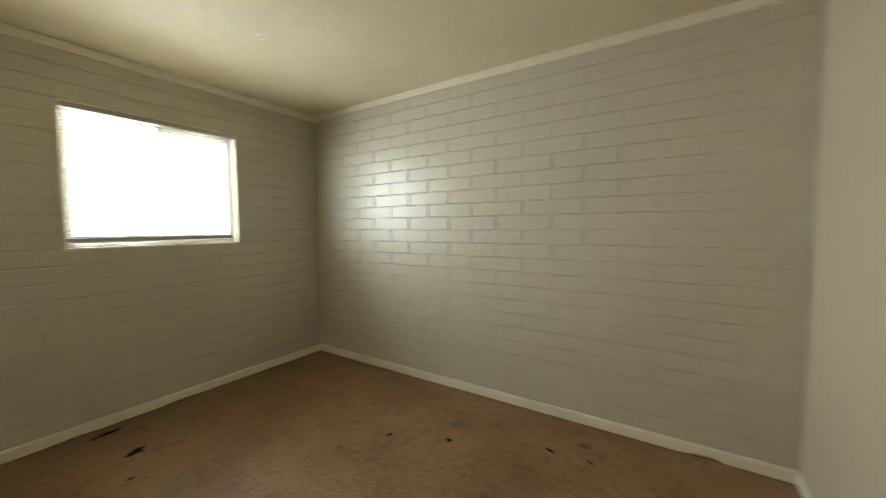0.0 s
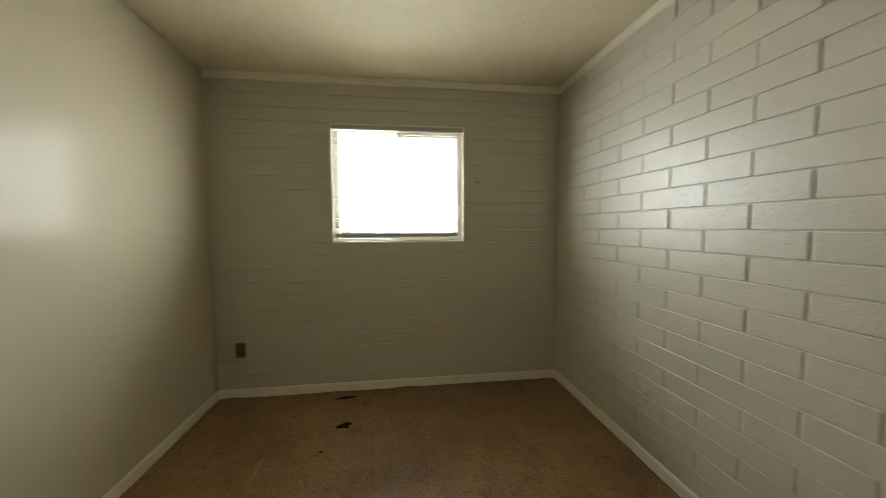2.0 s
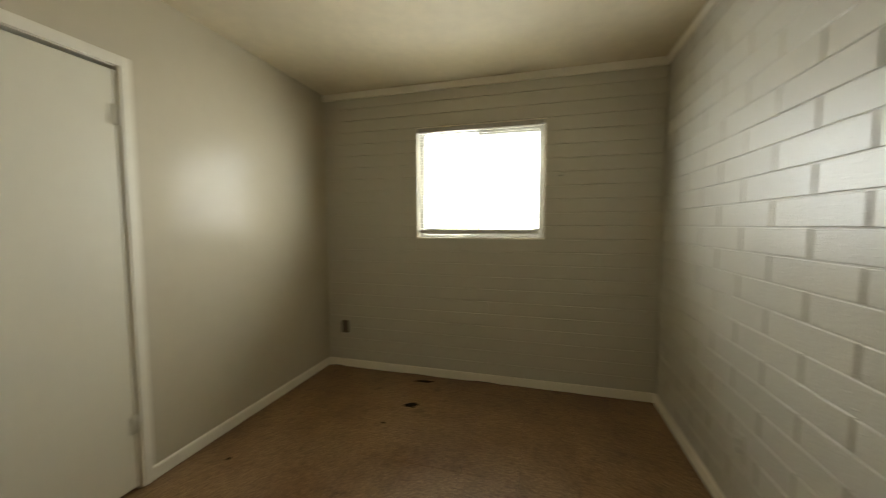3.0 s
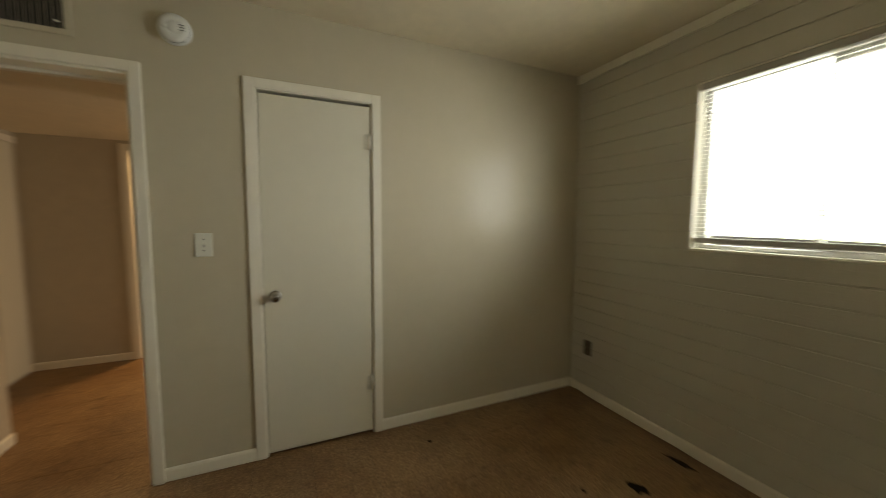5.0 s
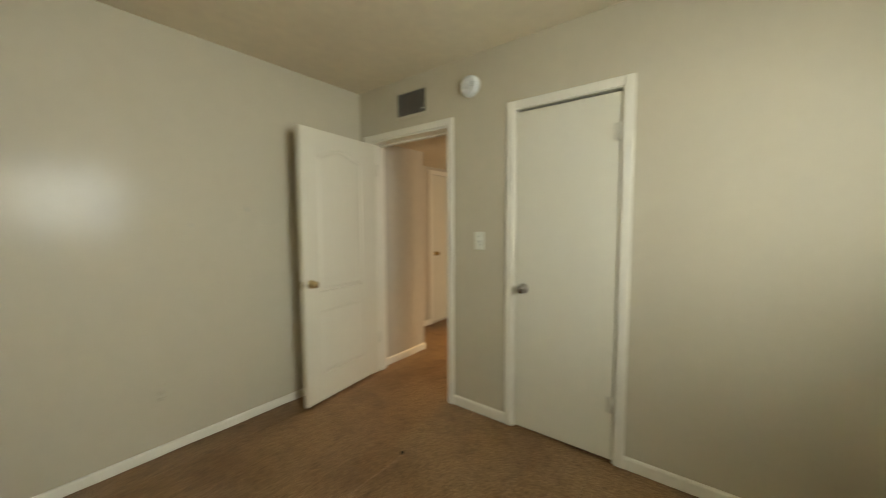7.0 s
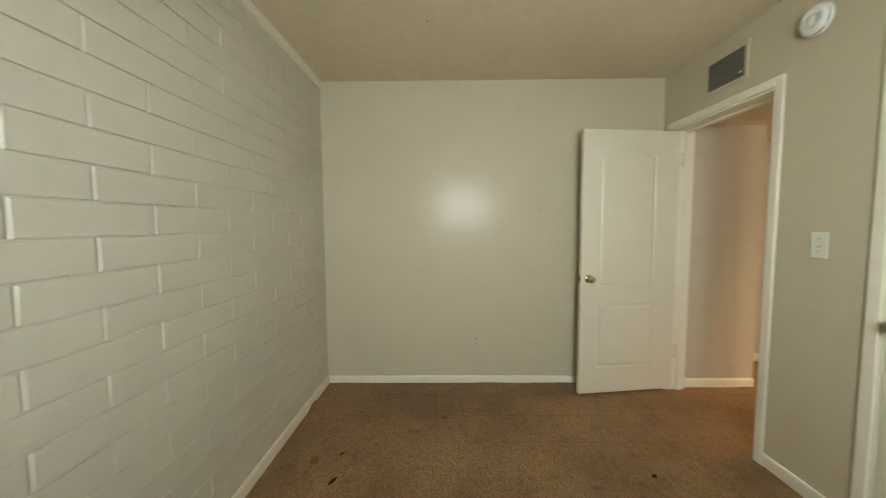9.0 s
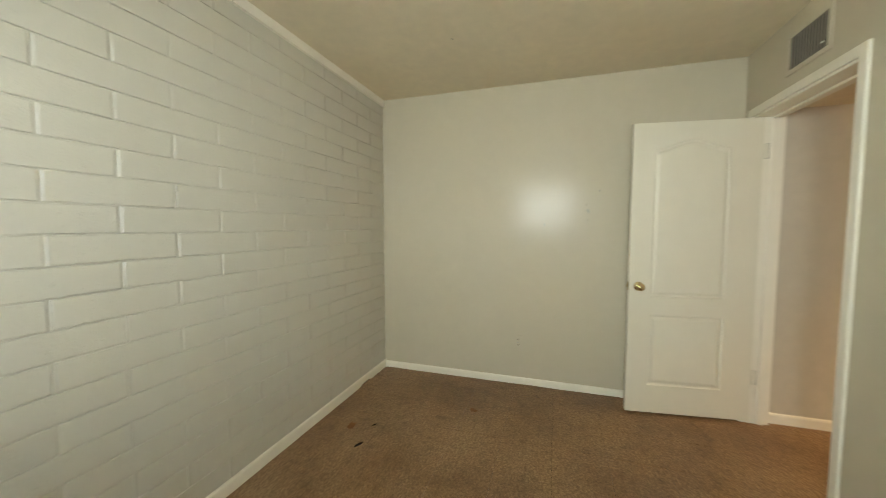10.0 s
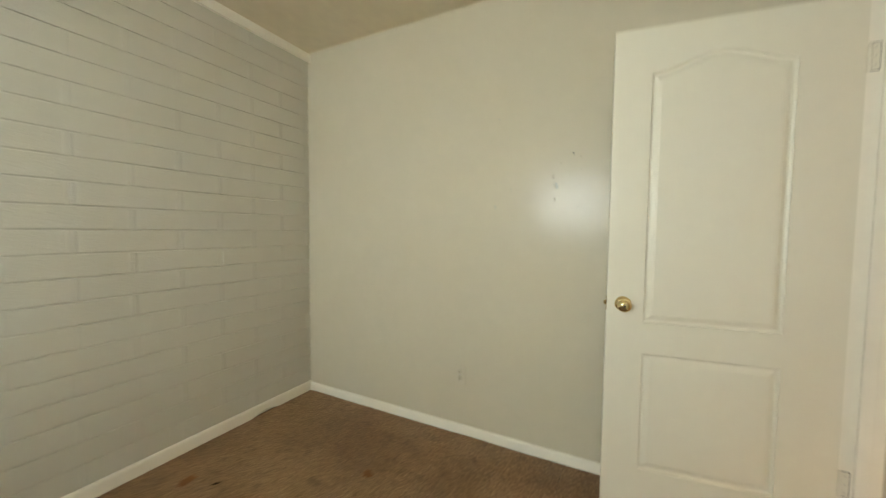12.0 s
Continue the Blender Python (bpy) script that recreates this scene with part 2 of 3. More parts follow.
def board_wall(name, spans, face, thick, axis, label, seam=SEAM, mat=wall_paint):
    """spans: (from, to, bottom, top) along the wall; the lower boards lean back a little at the seam."""
    bm = bmesh.new()
    for a, b, z0, z1 in spans:
        for lo, hi in ((z0, min(z1, seam)), (max(z0, seam), z1)):
            if hi - lo < 0.001:
                continue
            back = 0.002 if hi <= seam else 0.0
            if axis == "y":
                box(bm, a, face - thick, lo, b, face - back, hi)
            else:
                box(bm, face + back, a, lo, face + thick, b, hi)
    for v in bm.verts:
        out = 0.0
        if v.co.z < seam - 0.2 and v.co.z < 0.01:
            out = -0.002
        elif seam - 0.0005 < v.co.z < seam + 0.0005 and v.co.z <= seam and abs((v.co.y if axis == "y" else v.co.x) - face) < 0.0005:
            out = 0.0035
        front = abs((v.co.y if axis == "y" else v.co.x) - face) < 0.004
        if front and axis == "y":
            v.co.y += out
        elif front:
            v.co.x -= out
    return structure(name, bm, mat, label, "plaster wall")


ws = board_wall("wall_south", [(W - 0.005, CX0 - 0.02, 0, TOP), (CX0 - 0.02, CX1 + 0.02, DTOP + 0.02, TOP), (CX1 + 0.02, DX0 - 0.02, 0, TOP), (DX0 - 0.02, DX1 + 0.02, DTOP + 0.02, TOP), (DX1 + 0.02, E, 0, TOP)],
                S, 0.15, "y", "greige satin painted plasterboard wall with a seam at waist height")
we = board_wall("wall_east", [(S - 0.15, N + MORTAR, 0, TOP)], E, 0.115, "x", "greige satin painted plasterboard wall with scuffs")

# hall and bathroom walls
structure("wall_hall_east", boxed(HE, HC, 0, HX + 0.15, S - 0.15, HTOP), hall_paint, "greige painted hall wall beside the open door", "wall")
structure("wall_hall_end", boxed(HX, HFAR, 0, HX + 0.15, HC, HTOP), hall_paint, "greige painted wall holding the hall closet door", "wall")
bm = bmesh.new()
box(bm, W, HFAR - 0.1, 0, BX0, HFAR, HTOP)
box(bm, BX1, HFAR - 0.1, 0, HX + 0.15, HFAR, HTOP)
box(bm, BX0, HFAR - 0.1, BTOP, BX1, HFAR, HTOP)
structure("wall_hall_south", bm, hall_paint, "greige painted hall wall with the bathroom doorway", "wall")
structure("wall_closet", boxed(W, HC, 0, 0.66, HC + 0.06, HTOP), hall_paint, "plain painted back wall of the closet", "wall")
structure("wall_passage", boxed(0.60, HC + 0.06, 0, 0.66, S - 0.15, HTOP), hall_paint, "plain painted side wall of the hall passage", "wall")
# never in view: added to shut the hall off from outside light
structure("wall_hall_west", boxed(W, HFAR, 0, W + 0.1, HC, HTOP), hall_paint, "plain unseen wall added to close off the hall", "wall")
bm = bmesh.new()
box(bm, W, -3.75, 0, HX + 0.15, -3.65, 2.40)
box(bm, W, -3.65, 0, W + 0.1, HFAR - 0.1, 2.40)
box(bm, HX - 0.1, -3.65, 0, HX + 0.15, HFAR - 0.1, 2.40)
structure("wall_bathroom", bm, hall_paint, "cream painted bathroom walls", "wall")
structure("ground", boxed(-400, -400, -0.3, 400, 400, -0.25), earth, "bare dry earth around the house", "ground")
# unseen slab added above the ceilings to keep sun and sky light out
structure("roof", boxed(W - 0.3, -3.9, TOP + 0.14, HX + 0.4, N + 0.3, TOP + 0.3), hall_paint, "plain unseen slab closing the rooms off from the sky", "roof")

# ---- trims ----
FLAT = [(0, 0), (0.018, 0.002), (0.018, 0.055), (0.015, 0.058), (0, 0.058)]
structure("trim_north", sweep(FLAT, (W, N, TOP - 0.058), (E, N, TOP - 0.058), (0, 0, 1)), trim_paint, "cream painted flat cornice board", "cornice")
structure("trim_west", sweep(FLAT, (W, S, TOP - 0.058), (W, N - 0.018, TOP - 0.058), (0, 0, 1)), trim_paint, "cream painted flat cornice board above the window", "cornice")
BASE = [(0, 0), (0.012, 0), (0.0125, 0.058), (0.010, 0.067), (0.006, 0.071), (0, 0.072)]


def skirting(name, a, b, label="white painted wooden baseboard with chips", gnaw=(), tall=1.0):
    """A baseboard from a to b with an uneven lower edge; gnaw: stretches eaten away, in metres from a."""
    a, b = Vector((*a, 0)), Vector((*b, 0))
    d, length = (b - a).normalized(), (b - a).length
    out = d.cross(Vector((0, 0, 1)))
    bm = bmesh.new()
    steps = max(2, int(length / 0.025))
    rows = []
    for i in range(steps + 1):
        s = length * i / steps
        p = a + d * s
        low = 0.0022 + max(0.0, 0.006 * noise.noise((p.x * 5.1, p.y * 5.1, 3.0)))
        for g0, g1, h in gnaw:
            if g0 < s < g1:
                low += h * math.sin(math.pi * (s - g0) / (g1 - g0)) * (0.75 + 0.4 * noise.noise((s * 60, 0, 0)))
        rows.append([bm.verts.new(p + out * o + Vector((0, 0, max(r * tall, low)))) for o, r in BASE])
    n = len(BASE)
    for r0, r1 in zip(rows, rows[1:]):
        for i in range(n):
            bm.faces.new((r0[i], r0[(i + 1) % n], r1[(i + 1) % n], r1[i]))
    bm.faces.new(rows[0])
    bm.faces.new(rows[-1])
    bmesh.ops.recalc_face_normals(bm, faces=bm.faces)
    return structure(name, bm, trim_paint, label, "baseboard")


skirting("baseboard_north_1", (W, N), (0.272, N))
skirting("baseboard_north_2", (0.274, N), (E, N), "white painted baseboard with a gnawed lower edge near the corner", gnaw=((0.94, 1.11, 0.03),))
skirting("baseboard_west", (W, S + 0.012), (W, N - 0.012), gnaw=((0.03, 0.16, 0.012), (1.32, 1.6, 0.009)))
skirting("baseboard_east", (E + 0.003, N - 0.012), (E + 0.003, S + 0.012), tall=0.84)
skirting("baseboard_south_1", (CX0 - 0.062, S - 0.003), (W, S - 0.003))
skirting("baseboard_south_2", (DX0 - 0.063, S - 0.003), (CX1 + 0.062, S - 0.003))
skirting("baseboard_hall_1", (HE, S - 0.166), (HE, HC))
skirting("baseboard_hall_2", (HX, HC), (HX, -1.49))
skirting("baseboard_hall_3", (HX, HFAR), (BX1 + 0.06, HFAR))

# casings: flat boards with eased edges, butted at the corners


def casing(name, x0, x1, top, y, sign, label, w=0.06, proud=0.016):
    """A frame of three casing boards and a jamb lining about an opening in an x-wall; sign: side the boards face."""
    fr = thing(name, label, "door frame", kind="structure")
    t = proud * sign
    part("casing_board", boxed(x0 - w, y, 0, x0, y + t, top + w, bevel=0.004, seg=2), trim_paint, fr)
    part("casing_board", boxed(x1, y, 0, x1 + w, y + t, top + w, bevel=0.004, seg=2), trim_paint, fr)
    part("casing_board", boxed(x0 + 0.0005, y, top, x1 - 0.0005, y + t * 0.97, top + w, bevel=0.004, seg=2), trim_paint, fr)
    return fr


f1 = casing("door_frame_1", DX0 - 0.012, DX1 + 0.012, DTOP + 0.0, S, 1, "cream painted wooden frame of the open doorway", 0.05)
bm = bmesh.new()
box(bm, DX0 - 0.03, S - 0.166, 0, DX0, S + 0.001, DTOP + 0.02, bevel=0.002)
part("jamb", bm, trim_paint, f1)
part("jamb", boxed(DX1, S - 0.166, 0, DX1 + 0.03, S + 0.001, DTOP + 0.02, bevel=0.002), trim_paint, f1)
part("head_jamb", boxed(DX0, S - 0.166, DTOP - 0.012, DX1, S + 0.001, DTOP + 0.02, bevel=0.002), trim_paint, f1)
part("door_stop", boxed(DX0, S - 0.130, 0, DX0 + 0.010, S - 0.092, DTOP - 0.012, bevel=0.002), trim_paint, f1)
part("door_stop", boxed(DX1 - 0.012, S - 0.130, 0, DX1, S - 0.092, DTOP - 0.012, bevel=0.002), trim_paint, f1)
part("door_stop", boxed(DX0 + 0.012, S - 0.130, DTOP - 0.026, DX1 - 0.012, S - 0.092, DTOP - 0.012, bevel=0.002), trim_paint, f1)
part("strike_plate", boxed(DX0 - 0.001, S - 0.036, 0.885, DX0 + 0.0015, S - 0.008, 0.945), brass, f1, "brass strike plate")
f2 = casing("door_frame_2", CX0 - 0.010, CX1 + 0.010, DTOP + 0.008, S, 1, "cream painted wooden frame of the closet doorway", 0.052, 0.012)
part("jamb", boxed(CX0 - 0.02, S - 0.12, 0, CX0 - 0.0, S, DTOP + 0.02), trim_paint, f2)
part("jamb", boxed(CX1 + 0.0, S - 0.12, 0, CX1 + 0.02, S, DTOP + 0.02), trim_paint, f2)
part("head_jamb", boxed(CX0, S - 0.12, DTOP + 0.005, CX1, S, DTOP + 0.02), trim_paint, f2)
f3 = casing("door_frame_3", BX0, BX1, BTOP, HFAR, 1, "cream painted wooden frame of the bathroom doorway")
part("jamb", boxed(BX0 - 0.01, HFAR - 0.11, 0, BX0 + 0.008, HFAR, BTOP), trim_paint, f3)
part("jamb", boxed(BX1 - 0.008, HFAR - 0.11, 0, BX1 + 0.01, HFAR, BTOP), trim_paint, f3)


# ---- door hardware ----
def knob(parent, m, mat, label):
    k = part("door_knob", lathe([(0, 0.062), (0.016, 0.0615), (0.0245, 0.055), (0.0275, 0.046), (0.0255, 0.037), (0.016, 0.029), (0.011, 0.024), (0.011, 0.010)], 36, m), mat, parent, label)
    part("key_slot", lathe([(0, 0.0632), (0.0035, 0.0630), (0.0038, 0.0618), (0.0038, 0.060)], 14, m), black_void, k, "dark keyhole in the knob")
    part("rose", lathe([(0.011, 0.012), (0.018, 0.011), (0.030, 0.006), (0.0325, 0.002), (0.0325, 0.0), (0, 0)], 36, m), mat, k)
    return k


def hinge(parent, x, y, z, m, mat, axis_len=0.09):
    """A butt hinge: barrel with two tips and one leaf on each side, built about its pin."""
    h = part("hinge", lathe([(0, axis_len / 2 + 0.005), (0.0045, axis_len / 2 + 0.004), (0.0045, axis_len / 2), (0.0085, axis_len / 2), (0.0085, -axis_len / 2), (0.0045, -axis_len / 2), (0.0045, -axis_len / 2 - 0.004), (0, -axis_len / 2 - 0.005)], 16, m @ Matrix.Translation((x, y, z))), mat, parent)
    bm = boxed(x - 0.028, y - 0.0015, z - axis_len / 2, x + 0.028, y + 0.0012, z + axis_len / 2, bevel=0.001)
    for sx in (-0.018, 0.018):
        for dz in (-0.03, 0, 0.03):
            bmesh.ops.create_cone(bm, cap_ends=True, segments=10, radius1=0.0035, radius2=0.003, depth=0.0015, matrix=Matrix.Translation((x + sx, y + 0.0016, z + dz)) @ Matrix.Rotation(math.pi / 2, 4, "X"))
    bmesh.ops.transform(bm, matrix=m, verts=bm.verts)
    part("hinge_leaf", bm, mat, h)
    return h


# ---- doors ----
def offset_loop(pts, d):
    """A closed outline (counter-clockwise) moved inwards by d."""
    res = []
    n = len(pts)
    for i in range(n):
        a, b, c = Vector(pts[i - 1]), Vector(pts[i]), Vector(pts[(i + 1) % n])
        n1, n2 = (b - a).normalized(), (c - b).normalized()
        n1, n2 = Vector((-n1.y, n1.x)), Vector((-n2.y, n2.x))
        k = (n1 + n2)
        k = k / max(0.3, k.dot(n1))
        res.append(tuple(b + k * d))
    return res


def arch_loop(u0, u1, z0, z1, rise, n=24):
    """A panel outline whose top swells to a soft crest in the middle."""
    pts = [(u0, z0), (u1, z0), (u1, z1)]
    if rise:
        for i in range(1, n):
            s = i / n
            pts.append((u1 + (u0 - u1) * s, z1 + rise * 0.5 * (1 - math.cos(2 * math.pi * s))))
    pts.append((u0, z1))
    return pts


def moulded_leaf(width, z0, z1, panels, thick):
    """A pressed panel door leaf: u along the width, face at v = 0, body behind."""
    bm = bmesh.new()

    def face(loop, v):
        return [bm.verts.new((u, v, z)) for u, z in loop]

    # field around the panels, cut into upright strips and rails
    (au0, au1, az0, az1, rise), (bu0, bu1, bz0, bz1, _) = panels
    def quad(a0, b0, a1, b1):
        bm.faces.new(face([(a0, b0), (a1, b0), (a1, b1), (a0, b1)], 0))
    quad(0, z0, au0, z1)
    quad(au1, z0, width, z1)
    quad(au0, z0, au1, bz0)
    quad(au0, bz1, au1, az0)
    top = arch_loop(au0, au1, az0, az1, rise)[2:]
    for (p, q) in zip(top, top[1:]):
        bm.faces.new(face([q, p, (p[0], z1), (q[0], z1)], 0))
    for u0, u1, p0, p1, r in panels:
        loop = arch_loop(u0, u1, p0, p1, r)
        rings = [face(loop, 0)]
        for d, v in ((0.002, 0.006), (0.009, 0.0095), (0.016, 0.0085), (0.028, 0.003), (0.036, 0.0012)):
            rings.append(face(offset_loop(loop, d), v))
        for r0, r1 in zip(rings, rings[1:]):
            for i in range(len(r0)):
                j = (i + 1) % len(r0)
                bm.faces.new((r0[i], r0[j], r1[j], r1[i]))
        bm.faces.new(rings[-1])
    # edges and back
    box(bm, 0, 0.0001, z0, width, thick, z1)
    kill = [f for f in bm.faces if len(f.verts) == 4 and all(abs(v.co.y - 0.0001) < 1e-5 for v in f.verts)]
    bmesh.ops.delete(bm, geom=kill, context="FACES")
    return bm


# open two-panel door: pin on the east jamb, leaf swung back towards the east wall
LEAF0, LEAF1 = Vector((1.5496, -0.050)), Vector((1.450, 0.722))
leaf_w = (LEAF1 - LEAF0).length
ang = math.degrees(math.atan2(LEAF1.y - LEAF0.y, LEAF1.x - LEAF0.x))
dm = pose(LEAF0.x, LEAF0.y, 0, 0, 0, ang) @ Matrix.Diagonal((1, -1, 1, 1))
door1 = tagged(new("door_1"), "cream two-panel arched interior door standing open", "door")
DOOR_PANELS = [(0.180, 0.640, 0.845, 1.857, 0.058), (0.180, 0.640, 0.215, 0.715, 0)]
bm = moulded_leaf(leaf_w, 0.016, 2.036, DOOR_PANELS, 0.035)
bmesh.ops.transform(bm, matrix=dm, verts=bm.verts)
bmesh.ops.recalc_face_normals(bm, faces=bm.faces)
part("leaf", bm, door_paint, door1)
knob(door1, dm @ Matrix.Translation((leaf_w - 0.062, 0, 0.917)) @ Matrix.Rotation(math.pi / 2, 4, "X"), brass, "polished brass knob")
knob(door1, dm @ Matrix.Translation((leaf_w - 0.062, 0.035, 0.917)) @ Matrix.Rotation(-math.pi / 2, 4, "X"), brass, "polished brass knob")
bm = boxed(leaf_w, 0.006, 0.885, leaf_w + 0.0012, 0.029, 0.945)
box(bm, leaf_w, 0.012, 0.907, leaf_w + 0.011, 0.024, 0.926, bevel=0.003)
bmesh.ops.transform(bm, matrix=dm, verts=bm.verts)
part("latch", bm, brass, door1, "brass latch bolt and plate")
# hinges let into the jamb, their paint cracked round the plates
for hz in (1.822, 0.318):
    hp = part("hinge", boxed(DX1 - 0.0028, S - 0.082, hz - 0.045, DX1 + 0.001, S - 0.054, hz + 0.045, bevel=0.0008), door_paint, door1)
    part("cracked_paint", boxed(DX1 - 0.0012, S - 0.0845, hz - 0.048, DX1 + 0.0005, S - 0.0515, hz + 0.048), louvre_grey, hp, "dark cracks round the painted hinge")
    part("hinge_pin", lathe([(0, 0.049), (0.0045, 0.048), (0.0065, 0.045), (0.0065, -0.045), (0.0045, -0.048), (0, -0.049)], 14, Matrix.Translation((DX1 - 0.004, S - 0.056, hz))), door_paint, hp)
    for dz in (-0.03, 0.0, 0.03):
        part("screw", lathe([(0, 0.0016), (0.003, 0.0013), (0.0036, 0.0)], 10, Matrix.Translation((DX1 - 0.0027, S - 0.071, hz + dz)) @ Matrix.Rotation(-math.pi / 2, 4, "Y")), hinge_paint, hp)

# closet door
door2 = tagged(new("door_2"), "cream painted flush closet door, closed", "door")
part("leaf", boxed(CX0 + 0.003, S - 0.040, 0.018, CX1 - 0.003, S - 0.002, DTOP - 0.012, bevel=0.002), door_paint, door2)
knob(door2, Matrix.Translation((CX1 - 0.060, S - 0.003, 0.935)) @ Matrix.Rotation(-math.pi / 2, 4, "X"), nickel, "satin nickel knob")
for hz in (1.832, 0.337):
    hinge(door2, CX0 + 0.008, S + 0.003, hz, Matrix.Identity(4), hinge_paint)

# hall closet door with a narrow brass pull
door3 = tagged(new("door_3"), "cream painted flush hall door, closed", "door")
HY0, HY1 = -2.06, -1.545
part("leaf", boxed(HX - 0.012, HY0, 0.03, HX + 0.02, HY1, 1.99, bevel=0.002), door_paint, door3)
part("casing_board", boxed(HX - 0.016, HY1, 0, HX, HY1 + 0.06, 2.05, bevel=0.003), trim_paint, door3)
part("casing_board", boxed(HX - 0.016, HY0 - 0.04, 1.995, HX, HY1, 2.05, bevel=0.003), trim_paint, door3)
knob(door3, Matrix.Translation((HX - 0.012, HY1 - 0.06, 0.95)) @ Matrix.Rotation(-math.pi / 2, 4, "Y"), brass, "polished brass knob")

# ---- window ----
win = thing("window_1", "aluminium sliding window behind a white mini blind", "window", kind="structure")
xf = W - 0.078
part("sill", boxed(W - 0.2, WY0, WZ0 - 0.004, W + 0.003, WY1, WZ0 + 0.008, bevel=0.003, seg=2), trim_paint, win)
part("reveal", boxed(W - 0.2, WY0 - 0.002, WZ0 + 0.008, W + 0.001, WY0 + 0.006, WZ1, bevel=0.001), trim_paint, win)
part("reveal", boxed(W - 0.2, WY1 - 0.006, WZ0 + 0.008, W + 0.001, WY1 + 0.002, WZ1, bevel=0.001), trim_paint, win)
part("reveal", boxed(W - 0.2, WY0 + 0.006, WZ1 - 0.006, W - 0.001, WY1 - 0.006, WZ1 + 0.002, bevel=0.001), trim_paint, win)
ya, yb, za, zb = WY0 + 0.006, WY1 - 0.006, WZ0 + 0.008, WZ1 - 0.006
ym = 1.408
fw = 0.045
part("window_frame", boxed(xf - 0.02, ya, za, xf + 0.02, ya + fw, zb, bevel=0.003), aluminium, win)
part("window_frame", boxed(xf - 0.02, yb - fw, za, xf + 0.02, yb, zb, bevel=0.003), aluminium, win)
part("window_frame", boxed(xf - 0.02, ya + fw, za, xf + 0.02, yb - fw, za + 0.024, bevel=0.003), aluminium, win)
part("window_frame", boxed(xf - 0.02, ya + fw, zb - fw, xf + 0.02, yb - fw, zb, bevel=0.003), aluminium, win)
part("meeting_stile", boxed(xf - 0.012, ym - 0.011, za + 0.024, xf + 0.024, ym + 0.011, zb - fw, bevel=0.003), aluminium, win)
part("sash_rail", boxed(xf - 0.002, ym + 0.011, zb - fw - 0.028, xf + 0.022, yb - fw, zb - fw, bevel=0.002), aluminium, win)
part("sash_rail", boxed(xf - 0.002, ym + 0.011, za + 0.024, xf + 0.022, yb - fw, za + 0.044, bevel=0.002), aluminium, win)
p1 = part("pane", boxed(xf - 0.006, ya + fw, za + 0.024, xf - 0.002, ym - 0.011, zb - fw), glass, win)
p2 = part("pane", boxed(xf + 0.004, ym + 0.011, za + 0.044, xf + 0.008, yb - fw, zb - fw - 0.028), glass, win)
p1.visible_shadow = p2.visible_shadow = False

# mini blind
blind = thing("window_blind", "white vinyl mini blind lowered over the window", "blind", Matrix.Translation((W - 0.028, 0, WZ1)))
inv = Matrix.Translation((-(W - 0.028), 0, -WZ1))


def bpart(name, bm, mat, label=""):
    bmesh.ops.transform(bm, matrix=inv, verts=bm.verts)
    return part(name, bm, mat, blind, label)


xb = W - 0.028
yb0, yb1 = WY0 + 0.012, 1.888
# white plastic rail, its shade against the window put into the grey
bpart("headrail", boxed(xb - 0.020, WY0 + 0.007, WZ1 - 0.040, xb + 0.024, WY1 - 0.007, WZ1 - 0.0065, bevel=0.003), slat_grey)
bpart("bottom_rail", boxed(xb - 0.012, yb0, 1.246, xb + 0.012, yb1, 1.274, bevel=0.004, seg=2), slat_grey, "grey bottom rail")
for yc in (yb0 + 0.11, (yb0 + yb1) / 2, yb1 - 0.11):
    bpart("ladder_cord", boxed(xb + 0.0085, yc - 0.0008, 1.272, xb + 0.010, yc + 0.0008, WZ1 - 0.036), slat_vinyl)
bm = bmesh.new()
TILT = radians(-6)
prof = [(-0.0085, 0.0), (-0.003, 0.0012), (0.003, 0.0012), (0.0085, 0.0)]
loops = [[bm.verts.new((px * math.cos(TILT) - pz * math.sin(TILT), y, px * math.sin(TILT) + pz * math.cos(TILT) + dz)) for px, pz in (prof if dz == 0 else prof[::-1])] for y in (yb0, yb1) for dz in (0, -0.0006)]
r0, r1 = loops[0] + loops[1], loops[2] + loops[3]
for i in range(8):
    j = (i + 1) % 8
    bm.faces.new((r0[i], r0[j], r1[j], r1[i]))
bm.faces.new(r0)
bm.faces.new(r1)
bmesh.ops.recalc_face_normals(bm, faces=bm.faces)
slat_me = bpy.data.meshes.new("slat")
bm.to_mesh(slat_me)
bm.free()
slat_me.materials.append(slat_vinyl)
nsl = 38
for i in range(nsl):
    s = new("slat", slat_me)
    s.parent = blind
    s.location = (0, 0, (1.288 + (WZ1 - 0.048 - 1.288) * i / (nsl - 1)) - WZ1)
bpart("tilt_wand", lathe([(0, 0), (0.004, 0.001), (0.004, 0.5), (0, 0.501)], 8, Matrix.Translation((xb + 0.02, yb0 + 0.06, 1.57))), white_plastic)


# ---- wall fittings ----
def wall_plate(name, label, category, m, mat, w=0.072, h=0.116):
    """A bevelled cover plate in the xz plane, facing -y before m; returns its empty."""
    t = thing(name, label, category, m)
    bm = boxed(-w / 2, -0.0055, -h / 2, w / 2, 0, h / 2, bevel=0.0025, seg=2)
    part("cover_plate", bm, mat, t)
    return t


